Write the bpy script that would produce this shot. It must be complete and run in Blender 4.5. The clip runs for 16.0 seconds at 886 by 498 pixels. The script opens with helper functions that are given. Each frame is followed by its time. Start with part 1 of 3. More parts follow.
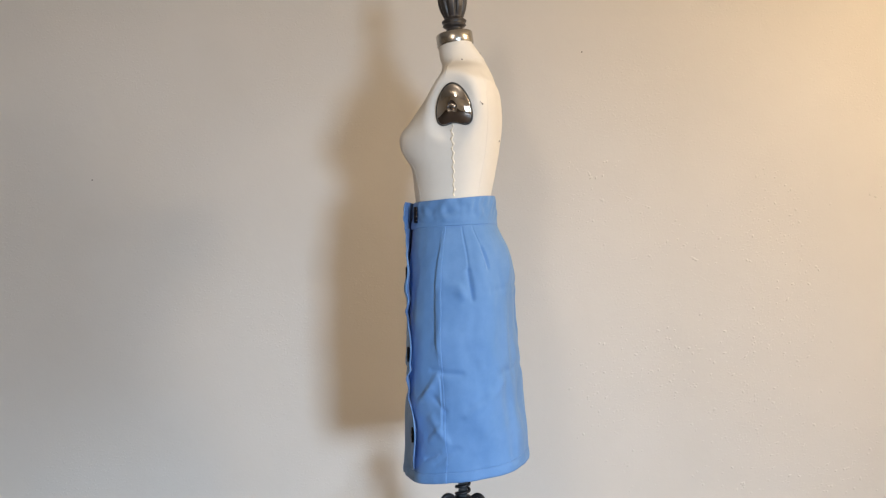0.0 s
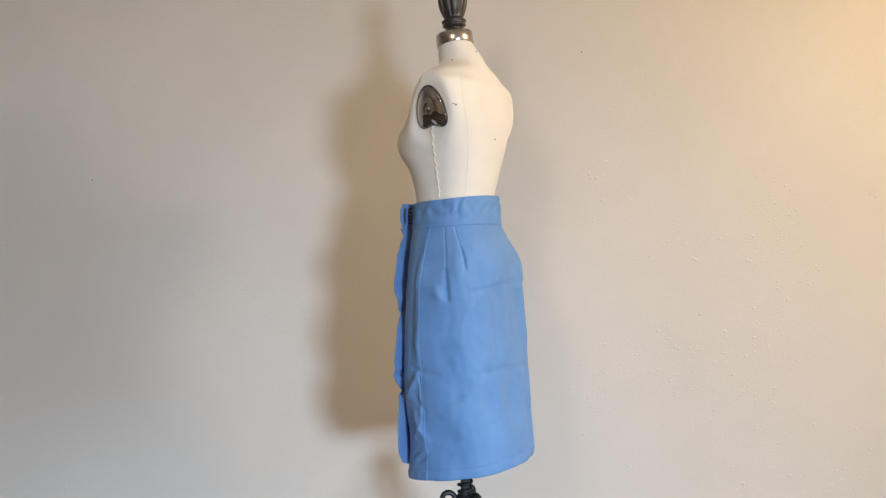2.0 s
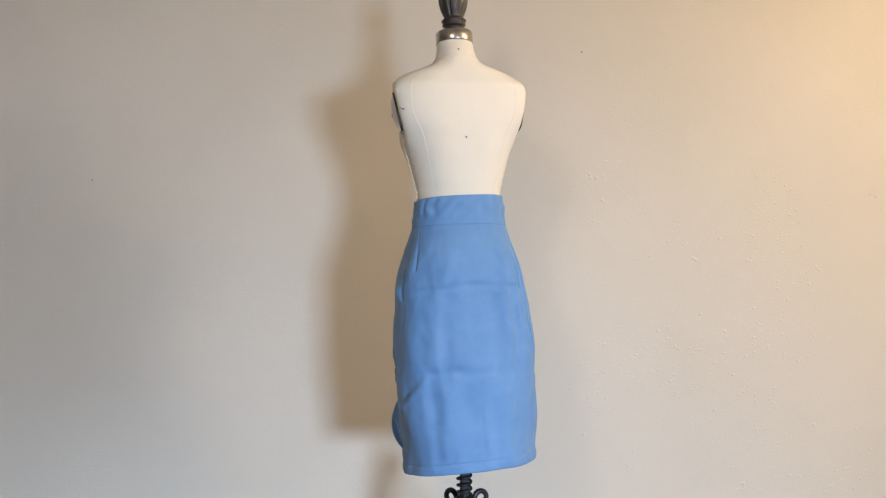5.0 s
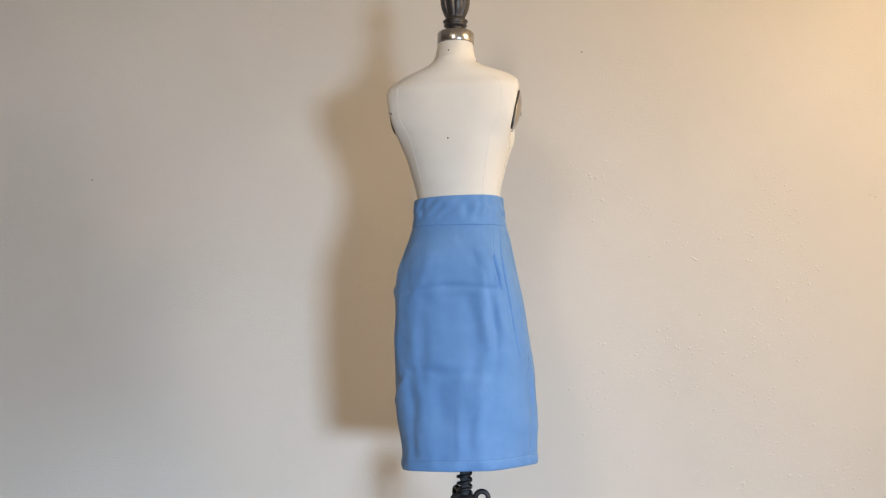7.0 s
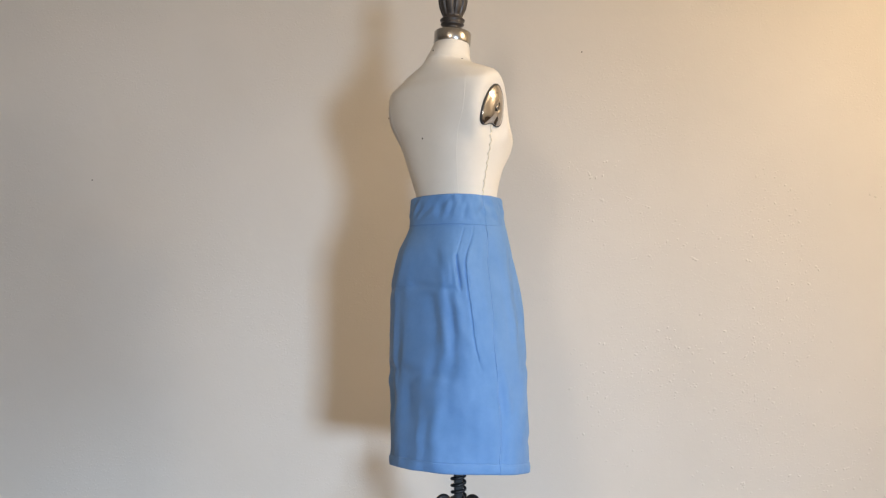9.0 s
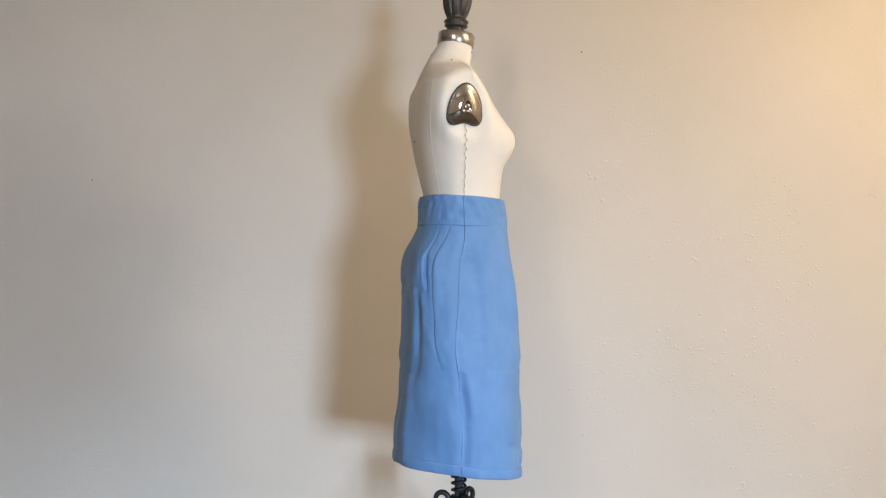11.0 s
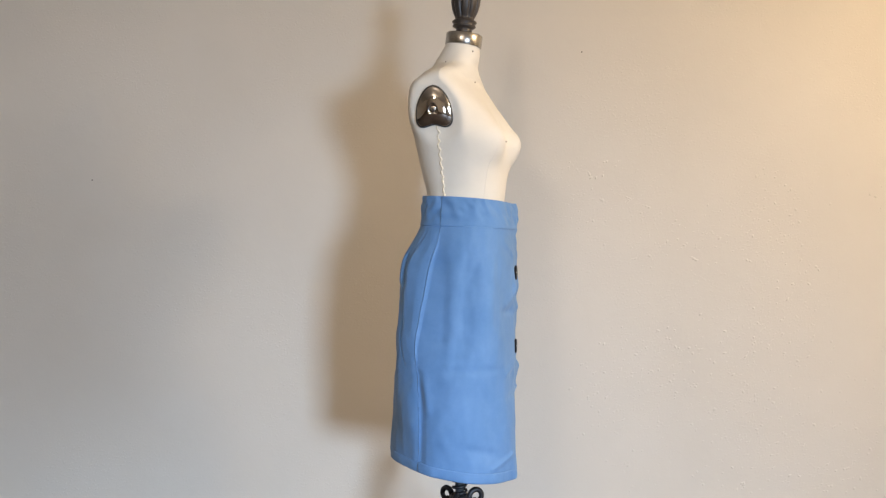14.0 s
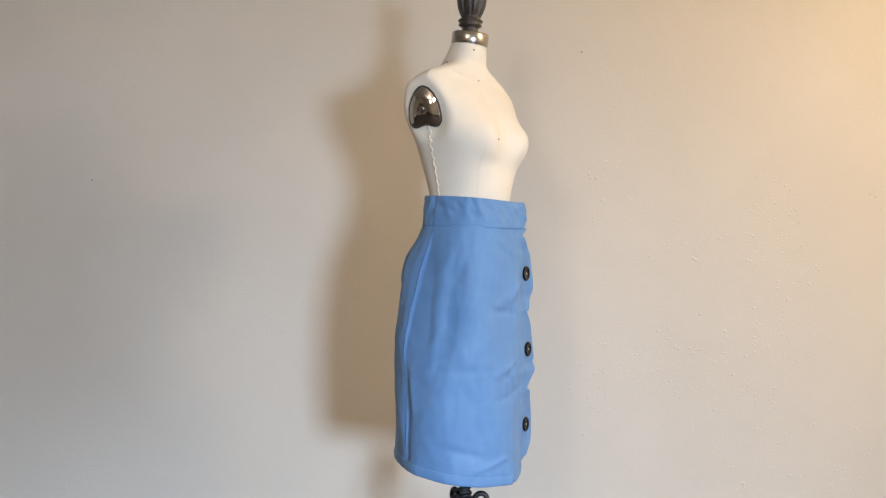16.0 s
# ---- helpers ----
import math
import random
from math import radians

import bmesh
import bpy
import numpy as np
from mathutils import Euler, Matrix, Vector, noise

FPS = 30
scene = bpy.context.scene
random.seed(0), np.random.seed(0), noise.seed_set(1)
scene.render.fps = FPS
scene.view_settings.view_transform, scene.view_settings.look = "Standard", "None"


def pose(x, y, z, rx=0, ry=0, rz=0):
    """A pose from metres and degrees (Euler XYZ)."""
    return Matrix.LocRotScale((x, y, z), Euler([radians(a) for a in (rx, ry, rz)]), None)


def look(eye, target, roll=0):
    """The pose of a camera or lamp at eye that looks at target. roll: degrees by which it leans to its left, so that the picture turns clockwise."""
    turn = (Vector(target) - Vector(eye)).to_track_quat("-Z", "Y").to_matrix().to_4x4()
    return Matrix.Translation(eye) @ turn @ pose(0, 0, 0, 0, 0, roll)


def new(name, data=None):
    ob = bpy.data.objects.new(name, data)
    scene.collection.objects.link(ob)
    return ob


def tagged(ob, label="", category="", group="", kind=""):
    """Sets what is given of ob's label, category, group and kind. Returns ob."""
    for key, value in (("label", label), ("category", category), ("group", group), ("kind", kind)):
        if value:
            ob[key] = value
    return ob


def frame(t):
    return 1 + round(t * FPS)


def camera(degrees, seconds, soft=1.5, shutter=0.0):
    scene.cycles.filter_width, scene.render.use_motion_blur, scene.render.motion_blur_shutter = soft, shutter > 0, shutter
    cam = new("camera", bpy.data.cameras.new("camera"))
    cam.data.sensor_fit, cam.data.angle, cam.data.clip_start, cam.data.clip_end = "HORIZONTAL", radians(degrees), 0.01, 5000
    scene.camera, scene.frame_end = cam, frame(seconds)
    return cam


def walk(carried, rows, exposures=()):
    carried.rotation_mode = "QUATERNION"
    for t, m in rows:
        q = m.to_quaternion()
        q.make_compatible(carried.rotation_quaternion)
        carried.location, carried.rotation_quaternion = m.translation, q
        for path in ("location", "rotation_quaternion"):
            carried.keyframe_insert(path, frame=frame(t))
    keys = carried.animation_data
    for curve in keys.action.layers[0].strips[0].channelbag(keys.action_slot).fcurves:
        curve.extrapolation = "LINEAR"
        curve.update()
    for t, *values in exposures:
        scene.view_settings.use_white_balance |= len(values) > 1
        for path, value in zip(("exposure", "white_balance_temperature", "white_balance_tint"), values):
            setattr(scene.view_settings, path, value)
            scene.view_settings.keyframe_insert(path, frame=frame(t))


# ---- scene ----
cam = camera(53.67, 16.0, 1.25)
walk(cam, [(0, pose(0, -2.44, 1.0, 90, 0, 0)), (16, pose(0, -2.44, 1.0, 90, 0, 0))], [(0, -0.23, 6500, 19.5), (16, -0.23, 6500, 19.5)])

# the room, in metres
LEFT, RIGHT, BACK, WALL, TOP = -5.5, 2.9, -5.4, 0.72, 2.45

# ---- light ----
world = bpy.data.worlds.new("sky")
scene.world = world
world.use_nodes = True
sky = world.node_tree.nodes.new("ShaderNodeTexSky")
sky.sky_type, sky.sun_disc, sky.sun_elevation, sky.sun_rotation = "NISHITA", False, radians(35), radians(200)
world.node_tree.links.new(sky.outputs[0], world.node_tree.nodes["Background"].inputs[0])
world.node_tree.nodes["Background"].inputs[1].default_value = 0.1


def area_lamp(name, m, w, h, power, colour, spread):
    data = bpy.data.lights.new(name, "AREA")
    data.shape, data.size, data.size_y, data.energy, data.color = "RECTANGLE", w, h, power, colour
    data.spread = radians(spread)
    ob = new(name, data)
    ob.matrix_world = m
    return ob


def bulb(name, place, power, colour, radius):
    data = bpy.data.lights.new(name, "POINT")
    data.energy, data.color, data.shadow_soft_size = power, colour, radius
    ob = new(name, data)
    ob.location = place
    return ob


# daylight in the window opening behind the camera
WIN = (1.60, 2.40, 0.45, 1.15)  # x0, x1, z0, z1 in the back wall
area_lamp("window_daylight", look(((WIN[0] + WIN[1]) / 2, BACK + 0.02, (WIN[2] + WIN[3]) / 2), (-1.4, WALL, -2.2)),
          WIN[1] - WIN[0], WIN[3] - WIN[2], 124, (0.58, 0.81, 1.0), 84)
# two warm ceiling lamps
bulb("ceiling_lamp_light", (2.30, -1.10, 2.15), 112, (1.0, 0.79, 0.48), 0.11)
bulb("ceiling_lamp_light", (-0.75, -3.0, 2.00), 78, (1.0, 0.87, 0.66), 0.14)


# ---- materials ----
def material(name, colour, rough=0.6, metal=0.0):
    m = bpy.data.materials.new(name)
    m.use_nodes = True
    n = m.node_tree.nodes["Principled BSDF"]
    n.inputs["Base Color"].default_value = (*colour, 1)
    n.inputs["Roughness"].default_value, n.inputs["Metallic"].default_value = rough, metal
    return m, m.node_tree.nodes, m.node_tree.links, n


def coords(nodes, links, scale=(1, 1, 1)):
    c, mp = nodes.new("ShaderNodeTexCoord"), nodes.new("ShaderNodeMapping")
    mp.inputs["Scale"].default_value = scale
    links.new(c.outputs["Object"], mp.inputs["Vector"])
    return mp.outputs["Vector"]


def noise_tex(nodes, links, vec, scale, detail=3.0, rough=0.55):
    n = nodes.new("ShaderNodeTexNoise")
    n.inputs["Scale"].default_value, n.inputs["Detail"].default_value = scale, detail
    n.inputs["Roughness"].default_value = rough
    links.new(vec, n.inputs["Vector"])
    return n.outputs["Fac"]


def ramp(nodes, links, fac, stops):
    r = nodes.new("ShaderNodeValToRGB")
    while len(r.color_ramp.elements) < len(stops):
        r.color_ramp.elements.new(0.5)
    for e, (p, c) in zip(r.color_ramp.elements, stops):
        e.position, e.color = p, (*c, 1)
    links.new(fac, r.inputs["Fac"])
    return r.outputs["Color"]


def bump(nodes, links, bsdf, height, strength, distance, before=None):
    b = nodes.new("ShaderNodeBump")
    b.inputs["Strength"].default_value, b.inputs["Distance"].default_value = strength, distance
    links.new(height, b.inputs["Height"])
    if before:
        links.new(before, b.inputs["Normal"])
    links.new(b.outputs["Normal"], bsdf.inputs["Normal"])
    return b.outputs["Normal"]


def varied(name, a, b, scale, rough, metal=0.0, stretch=(1, 1, 1), grain=None):
    """A surface between two colours, with a fine relief of grain = (scale, strength, distance)."""
    m, nodes, links, n = material(name, a, rough, metal)
    v = coords(nodes, links, stretch)
    links.new(ramp(nodes, links, noise_tex(nodes, links, v, scale, 4), [(0.3, a), (0.7, b)]), n.inputs["Base Color"])
    if grain:
        bump(nodes, links, n, noise_tex(nodes, links, v, grain[0], 3), grain[1], grain[2])
    return m


def wall_paint():
    m, nodes, links, n = material("wall_paint", (0.6, 0.56, 0.5), 0.62)
    v = coords(nodes, links)
    links.new(ramp(nodes, links, noise_tex(nodes, links, v, 1.6, 5), [(0.3, (0.575, 0.545, 0.495)), (0.7, (0.615, 0.585, 0.535))]),
              n.inputs["Base Color"])
    lumps = ramp(nodes, links, noise_tex(nodes, links, v, 115, 2), [(0.56, (0, 0, 0)), (0.68, (1, 1, 1))])
    patch = ramp(nodes, links, noise_tex(nodes, links, v, 3.0, 3), [(0.40, (0.1, 0.1, 0.1)), (0.62, (1, 1, 1))])
    mul = nodes.new("ShaderNodeMix")
    mul.data_type, mul.blend_type = "RGBA", "MULTIPLY"
    mul.inputs[0].default_value = 1.0
    links.new(lumps, mul.inputs[6])
    links.new(patch, mul.inputs[7])
    first = bump(nodes, links, n, mul.outputs[2], 0.35, 0.0014)
    bump(nodes, links, n, noise_tex(nodes, links, v, 9, 4), 0.35, 0.004, first)
    return m


def blue_cloth():
    m, nodes, links, n = material("blue_cloth", (0.14, 0.30, 0.62), 0.72)
    v = coords(nodes, links)
    links.new(ramp(nodes, links, noise_tex(nodes, links, v, 14, 6, 0.7), [(0.25, (0.092, 0.230, 0.480)), (0.75, (0.128, 0.278, 0.550))]),
              n.inputs["Base Color"])
    n.inputs["Sheen Weight"].default_value, n.inputs["Sheen Roughness"].default_value = 0.15, 0.5
    n.inputs["Specular IOR Level"].default_value = 0.3
    first = bump(nodes, links, n, noise_tex(nodes, links, v, 900, 2), 0.25, 0.0006)
    bump(nodes, links, n, noise_tex(nodes, links, v, 22, 4), 0.25, 0.003, first)
    return m


def linen():
    m, nodes, links, n = material("cream_linen", (0.74, 0.68, 0.57), 0.8)
    v = coords(nodes, links)
    links.new(ramp(nodes, links, noise_tex(nodes, links, v, 9, 6, 0.7), [(0.25, (0.71, 0.675, 0.605)), (0.75, (0.76, 0.725, 0.655))]),
              n.inputs["Base Color"])
    n.inputs["Specular IOR Level"].default_value = 0.25
    first = bump(nodes, links, n, noise_tex(nodes, links, v, 800, 2), 0.2, 0.0005)
    bump(nodes, links, n, noise_tex(nodes, links, v, 12, 3), 0.25, 0.003, first)
    return m


PAINT, CLOTH, LINEN = wall_paint(), blue_cloth(), linen()
CEILING = varied("ceiling_paint", (0.72, 0.70, 0.66), (0.76, 0.74, 0.70), 3, 0.8, grain=(60, 0.4, 0.002))
CARPET = varied("brown_carpet", (0.06, 0.044, 0.034), (0.10, 0.075, 0.058), 40, 0.95, grain=(300, 0.8, 0.006))
WHITE = varied("white_trim", (0.72, 0.71, 0.68), (0.78, 0.77, 0.74), 6, 0.45)
NICKEL = varied("brushed_nickel", (0.40, 0.385, 0.36), (0.50, 0.48, 0.445), 30, 0.24, 1.0, grain=(220, 0.08, 0.0004))
CHROME = varied("dark_chrome", (0.50, 0.475, 0.455), (0.56, 0.53, 0.51), 8, 0.045, 1.0)
RUBBER = varied("black_edge", (0.02, 0.02, 0.02), (0.035, 0.033, 0.03), 30, 0.4)
IRON = varied("black_iron", (0.018, 0.018, 0.02), (0.035, 0.035, 0.038), 25, 0.42, 0.3, grain=(150, 0.3, 0.0008))
STEEL = varied("grey_steel", (0.15, 0.16, 0.17), (0.22, 0.23, 0.24), 40, 0.4, 0.7)
DARKWOOD = varied("dark_stained_wood", (0.020, 0.017, 0.016), (0.050, 0.042, 0.038), 40, 0.38, 0.0, (1, 1, 0.15), (120, 0.3, 0.0008))
BUTTON = varied("black_button_resin", (0.003, 0.003, 0.005), (0.006, 0.006, 0.009), 60, 0.36)
BUTTON.node_tree.nodes["Principled BSDF"].inputs["Specular IOR Level"].default_value = 0.18
THREAD = varied("cream_thread", (0.74, 0.68, 0.55), (0.80, 0.74, 0.62), 80, 0.8)
PIN = varied("dark_pin_metal", (0.06, 0.05, 0.045), (0.10, 0.08, 0.07), 50, 0.5, 0.5)


# ---- mesh helpers ----
def part(name, bm, mat, parent=None, label=""):
    """Links a bmesh as one mesh object, under its thing or part where one is given."""
    me = bpy.data.meshes.new(name)
    bm.to_mesh(me)
    bm.free()
    return link(name, me, mat, parent, label)


def link(name, me, mat, parent=None, label=""):
    me.materials.append(mat)
    me.polygons.foreach_set("use_smooth", [True] * len(me.polygons))
    ob = new(name, me)
    if parent:
        ob.parent = parent
    return tagged(ob, label)



def box(bm, x0, x1, y0, y1, z0, z1):
    vs = [bm.verts.new((x, y, z)) for x in (x0, x1) for y in (y0, y1) for z in (z0, z1)]
    for f in ((0, 1, 3, 2), (4, 6, 7, 5), (0, 4, 5, 1), (2, 3, 7, 6), (0, 2, 6, 4), (1, 5, 7, 3)):
        bm.faces.new([vs[i] for i in f])


def slab(name, ext, mat, bevel=0.0):
    bm = bmesh.new()
    box(bm, *ext)
    bmesh.ops.recalc_face_normals(bm, faces=bm.faces)
    if bevel:
        bmesh.ops.bevel(bm, geom=bm.edges[:], offset=bevel, segments=2, affect="EDGES")
    me = bpy.data.meshes.new(name)
    bm.to_mesh(me)
    bm.free()
    ob = link(name, me, mat)
    me.polygons.foreach_set("use_smooth", [False] * len(me.polygons))
    return ob


def rings_mesh(name, rings, closed_ends=True):
    """A skin over rings of equally many points."""
    k = len(rings[0])
    verts = [tuple(p) for r in rings for p in r]
    faces = [(i * k + j, i * k + (j + 1) % k, (i + 1) * k + (j + 1) % k, (i + 1) * k + j)
             for i in range(len(rings) - 1) for j in range(k)]
    if closed_ends:
        faces += [tuple(reversed(range(k))), tuple(range((len(rings) - 1) * k, len(rings) * k))]
    me = bpy.data.meshes.new(name)
    me.from_pydata(verts, [], faces)
    bm = bmesh.new()
    bm.from_mesh(me)
    bmesh.ops.recalc_face_normals(bm, faces=bm.faces)
    bm.to_mesh(me)
    bm.free()
    return me


def lathe(name, profile, segments=48, flutes=0, depth=0.0, where=(0, 0)):
    """Turned round z from (radius, z) pairs; flutes cut grooves of that depth between the two heights of where."""
    rings = []
    for r, z in profile:
        ring = []
        for j in range(segments):
            a = 2 * math.pi * j / segments
            q = r
            if flutes and where[0] < z < where[1]:
                fade = math.sin(math.pi * (z - where[0]) / (where[1] - where[0])) ** 0.5
                q -= depth * fade * (0.5 + 0.5 * math.cos(flutes * a)) ** 5
            ring.append((q * math.cos(a), q * math.sin(a), z))
        rings.append(ring)
    return rings_mesh(name, rings)


def tube(name, path, radius, segments=10):
    """A round bar along a path; radius is a number or one per point."""
    path = [Vector(p) for p in path]
    rad = radius if isinstance(radius, (list, tuple)) else [radius] * len(path)
    rings, side = [], None
    for i, p in enumerate(path):
        d = (path[min(i + 1, len(path) - 1)] - path[max(i - 1, 0)]).normalized()
        if side is None:
            side = d.orthogonal().normalized()
        side = (side - d * side.dot(d)).normalized()
        up = d.cross(side)
        rings.append([p + rad[i] * (math.cos(2 * math.pi * j / segments) * side + math.sin(2 * math.pi * j / segments) * up)
                      for j in range(segments)])
    return rings_mesh(name, rings)


def curve(table, col, x):
    """Smooth (Catmull-Rom) value of a column of a table that rises in its first column."""
    xs = [r[0] for r in table]
    if x <= xs[0]:
        return table[0][col]
    if x >= xs[-1]:
        return table[-1][col]
    i = max(k for k in range(len(xs) - 1) if xs[k] <= x)
    y = [table[min(max(k, 0), len(xs) - 1)][col] for k in range(i - 1, i + 3)]
    h = xs[i + 1] - xs[i]
    t = (x - xs[i]) / h
    m0 = (y[2] - y[0]) / (xs[i + 1] - xs[max(i - 1, 0)]) * h
    m1 = (y[3] - y[1]) / (xs[min(i + 2, len(xs) - 1)] - xs[i]) * h
    return ((2 * t ** 3 - 3 * t ** 2 + 1) * y[1] + (t ** 3 - 2 * t ** 2 + t) * m0 + (-2 * t ** 3 + 3 * t ** 2) * y[2] + (t ** 3 - t ** 2) * m1)


def smooth(a, b, x):
    t = min(max((x - a) / (b - a), 0), 1)
    return t * t * (3 - 2 * t)


# ---- the room ----
tagged(slab("floor", (LEFT - 0.15, RIGHT + 0.15, BACK - 0.15, WALL + 0.15, -0.1, 0), CARPET), "brown carpeted floor of the room", "floor", kind="structure")
tagged(slab("wall_north", (LEFT - 0.15, RIGHT + 0.15, WALL, WALL + 0.12, 0, TOP), PAINT),
       "greige painted wall with a lumpy spray texture", "wall", kind="structure")
tagged(slab("wall_west", (LEFT - 0.12, LEFT, BACK, WALL, 0, TOP), PAINT), "greige painted side wall", "wall", kind="structure")
tagged(slab("wall_east", (RIGHT, RIGHT + 0.12, BACK, WALL, 0, TOP), PAINT), "greige painted side wall", "wall", kind="structure")


def back_wall():
    bm = bmesh.new()
    for ext in ((LEFT - 0.12, WIN[0], 0, TOP), (WIN[1], RIGHT + 0.12, 0, TOP), (WIN[0], WIN[1], 0, WIN[2]), (WIN[0], WIN[1], WIN[3], TOP)):
        box(bm, ext[0], ext[1], BACK - 0.12, BACK, ext[2], ext[3])
    bmesh.ops.recalc_face_normals(bm, faces=bm.faces)
    ob = part("wall_south", bm, PAINT)
    ob.data.polygons.foreach_set("use_smooth", [False] * len(ob.data.polygons))
    tagged(ob, "greige painted wall with a window opening", "wall", kind="structure")


back_wall()
tagged(slab("ceiling", (LEFT - 0.15, RIGHT + 0.15, BACK - 0.15, WALL + 0.15, TOP, TOP + 0.1), CEILING), "off-white ceiling of the room", "ceiling", kind="structure")
tagged(slab("baseboard", (LEFT, RIGHT, WALL - 0.014, WALL - 0.001, 0.0, 0.09), WHITE, 0.003), "white painted baseboard along the wall", "baseboard", kind="structure")



def wall_lumps():
    """Drops of the sprayed texture that stand out on the wall."""
    rnd = random.Random(4)
    bm = bmesh.new()
    for i in range(2400):
        x, z = rnd.uniform(0.45, 1.75), rnd.uniform(0.12, 1.32)
        if noise.noise(Vector((x * 3, z * 3, 1))) + 0.25 * smooth(1.2, 0.85, z) < rnd.uniform(-0.1, 0.55):
            continue
        r = rnd.choice((0.0014, 0.0018, 0.0022, 0.0026, 0.003, 0.004))
        long = rnd.uniform(0.8, 1.9)
        turn = rnd.uniform(0, math.pi)
        rings = []
        for k, (q, h) in enumerate(((1.0, -0.0003), (0.8, 0.32), (0.4, 0.5))):
            rings.append([bm.verts.new((x + r * q * (long * math.cos(b) * math.cos(turn) - math.sin(b) * math.sin(turn)), WALL - r * max(h, -0.1),
                                        z + r * q * (long * math.cos(b) * math.sin(turn) + math.sin(b) * math.cos(turn))))
                          for b in (2 * math.pi * j / 7 for j in range(7))])
        for a, b in zip(rings, rings[1:]):
            for j in range(7):
                bm.faces.new((a[j], a[(j + 1) % 7], b[(j + 1) % 7], b[j]))
        bm.faces.new(rings[-1])
    bmesh.ops.recalc_face_normals(bm, faces=bm.faces)
    tagged(part("wall_lumps", bm, PAINT), "small painted lumps of the wall's sprayed texture", "wall texture", kind="stuff")


wall_lumps()


def wall_speck(x, z, r):
    bm = bmesh.new()
    bmesh.ops.create_icosphere(bm, subdivisions=2, radius=r)
    ob = part("nail_hole", bm, PIN)
    ob.location, ob.scale = (x, WALL, z), (1, 0.3, 1.2)
    tagged(ob, "tiny dark nail hole in the painted wall", "nail hole", "nail holes in the wall")


for px, pz in ((-1.266, 1.249), (0.501, 1.711)):
    wall_speck(px, pz, 0.0024)

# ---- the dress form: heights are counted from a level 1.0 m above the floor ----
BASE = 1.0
# height, half width, depth to the back, depth to the front, fullness of the bust
TORSO = [
    (-0.10, 0.150, 0.120, 0.125, 0.0), (0.02, 0.125, 0.098, 0.122, 0.0), (0.10, 0.112, 0.082, 0.118, 0.0),
    (0.15, 0.115, 0.085, 0.125, 0.0), (0.183, 0.122, 0.092, 0.126, 0.002), (0.222, 0.132, 0.099, 0.121, 0.013),
    (0.261, 0.143, 0.106, 0.113, 0.042), (0.292, 0.156, 0.110, 0.108, 0.053), (0.316, 0.164, 0.113, 0.103, 0.050),
    (0.34, 0.171, 0.114, 0.097, 0.035), (0.38, 0.181, 0.114, 0.084, 0.017), (0.419, 0.188, 0.111, 0.066, 0.004),
    (0.442, 0.187, 0.107, 0.054, 0.0), (0.458, 0.177, 0.100, 0.046, 0.0), (0.474, 0.155, 0.095, 0.043, 0.0),
    (0.488, 0.122, 0.089, 0.043, 0.0), (0.500, 0.088, 0.083, 0.044, 0.0), (0.512, 0.066, 0.077, 0.045, 0.0),
    (0.530, 0.055, 0.069, 0.050, 0.0), (0.552, 0.0505, 0.054, 0.050, 0.0), (0.568, 0.0490, 0.043, 0.048, 0.0), (0.588, 0.0480, 0.041, 0.047, 0.0),
]


def plate_x(z):
    """The plane on which the shoulder plates lie."""
    return 0.1765 - 0.22 * max(0.43 - z, 0) - 0.16 * max(z - 0.43, 0)


def torso_point(phi, z, out=0.0):
    w, b, f, a = (curve(TORSO, c, z) for c in (1, 2, 3, 4))
    s, c = math.sin(phi), math.cos(phi)
    n = 2.15 + 0.35 * smooth(0.15, 0.28, z) * smooth(0.47, 0.42, z) + 0.6 * smooth(0.35, -0.35, c) * smooth(0.30, 0.36, z) * smooth(0.47, 0.44, z)
    n -= 0.2 * smooth(-0.35, 0.35, c) * smooth(0.38, 0.43, z) * smooth(0.515, 0.485, z)  # the shoulders round off to the front
    d = f if c > 0 else b
    x = (w + out) * math.copysign(abs(s) ** (2 / n), s)
    y = (d + out) * math.copysign(abs(c) ** (2 / n), c)
    if c > 0 and a > 0:
        y += a * (math.exp(-((x - 0.079) / 0.066) ** 2) + math.exp(-((x + 0.079) / 0.066) ** 2)) * smooth(0, 0.40, c)
    r = math.hypot((y + 0.0115) / 0.050, (z - 0.369) / 0.058)
    if r < 1.95 and abs(x) > 0.06:  # a flat pad under the arm plate
        flat = plate_x(z) - 0.16 * (y + 0.0115) + out
        x = math.copysign(abs(x) + (flat - abs(x)) * smooth(1.95, 0.95, r), x)
    # the neck leans forward
    lean = 0.006 * smooth(0.50, 0.59, z)
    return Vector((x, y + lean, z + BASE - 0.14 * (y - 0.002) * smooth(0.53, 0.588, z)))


def near(x, y, z, out):
    """The point of the torso's skin beside a place."""
    w, b, f = (curve(TORSO, c, z) for c in (1, 2, 3))
    return torso_point(math.atan2(x / w, y / (f if y > 0 else b)), z, out)


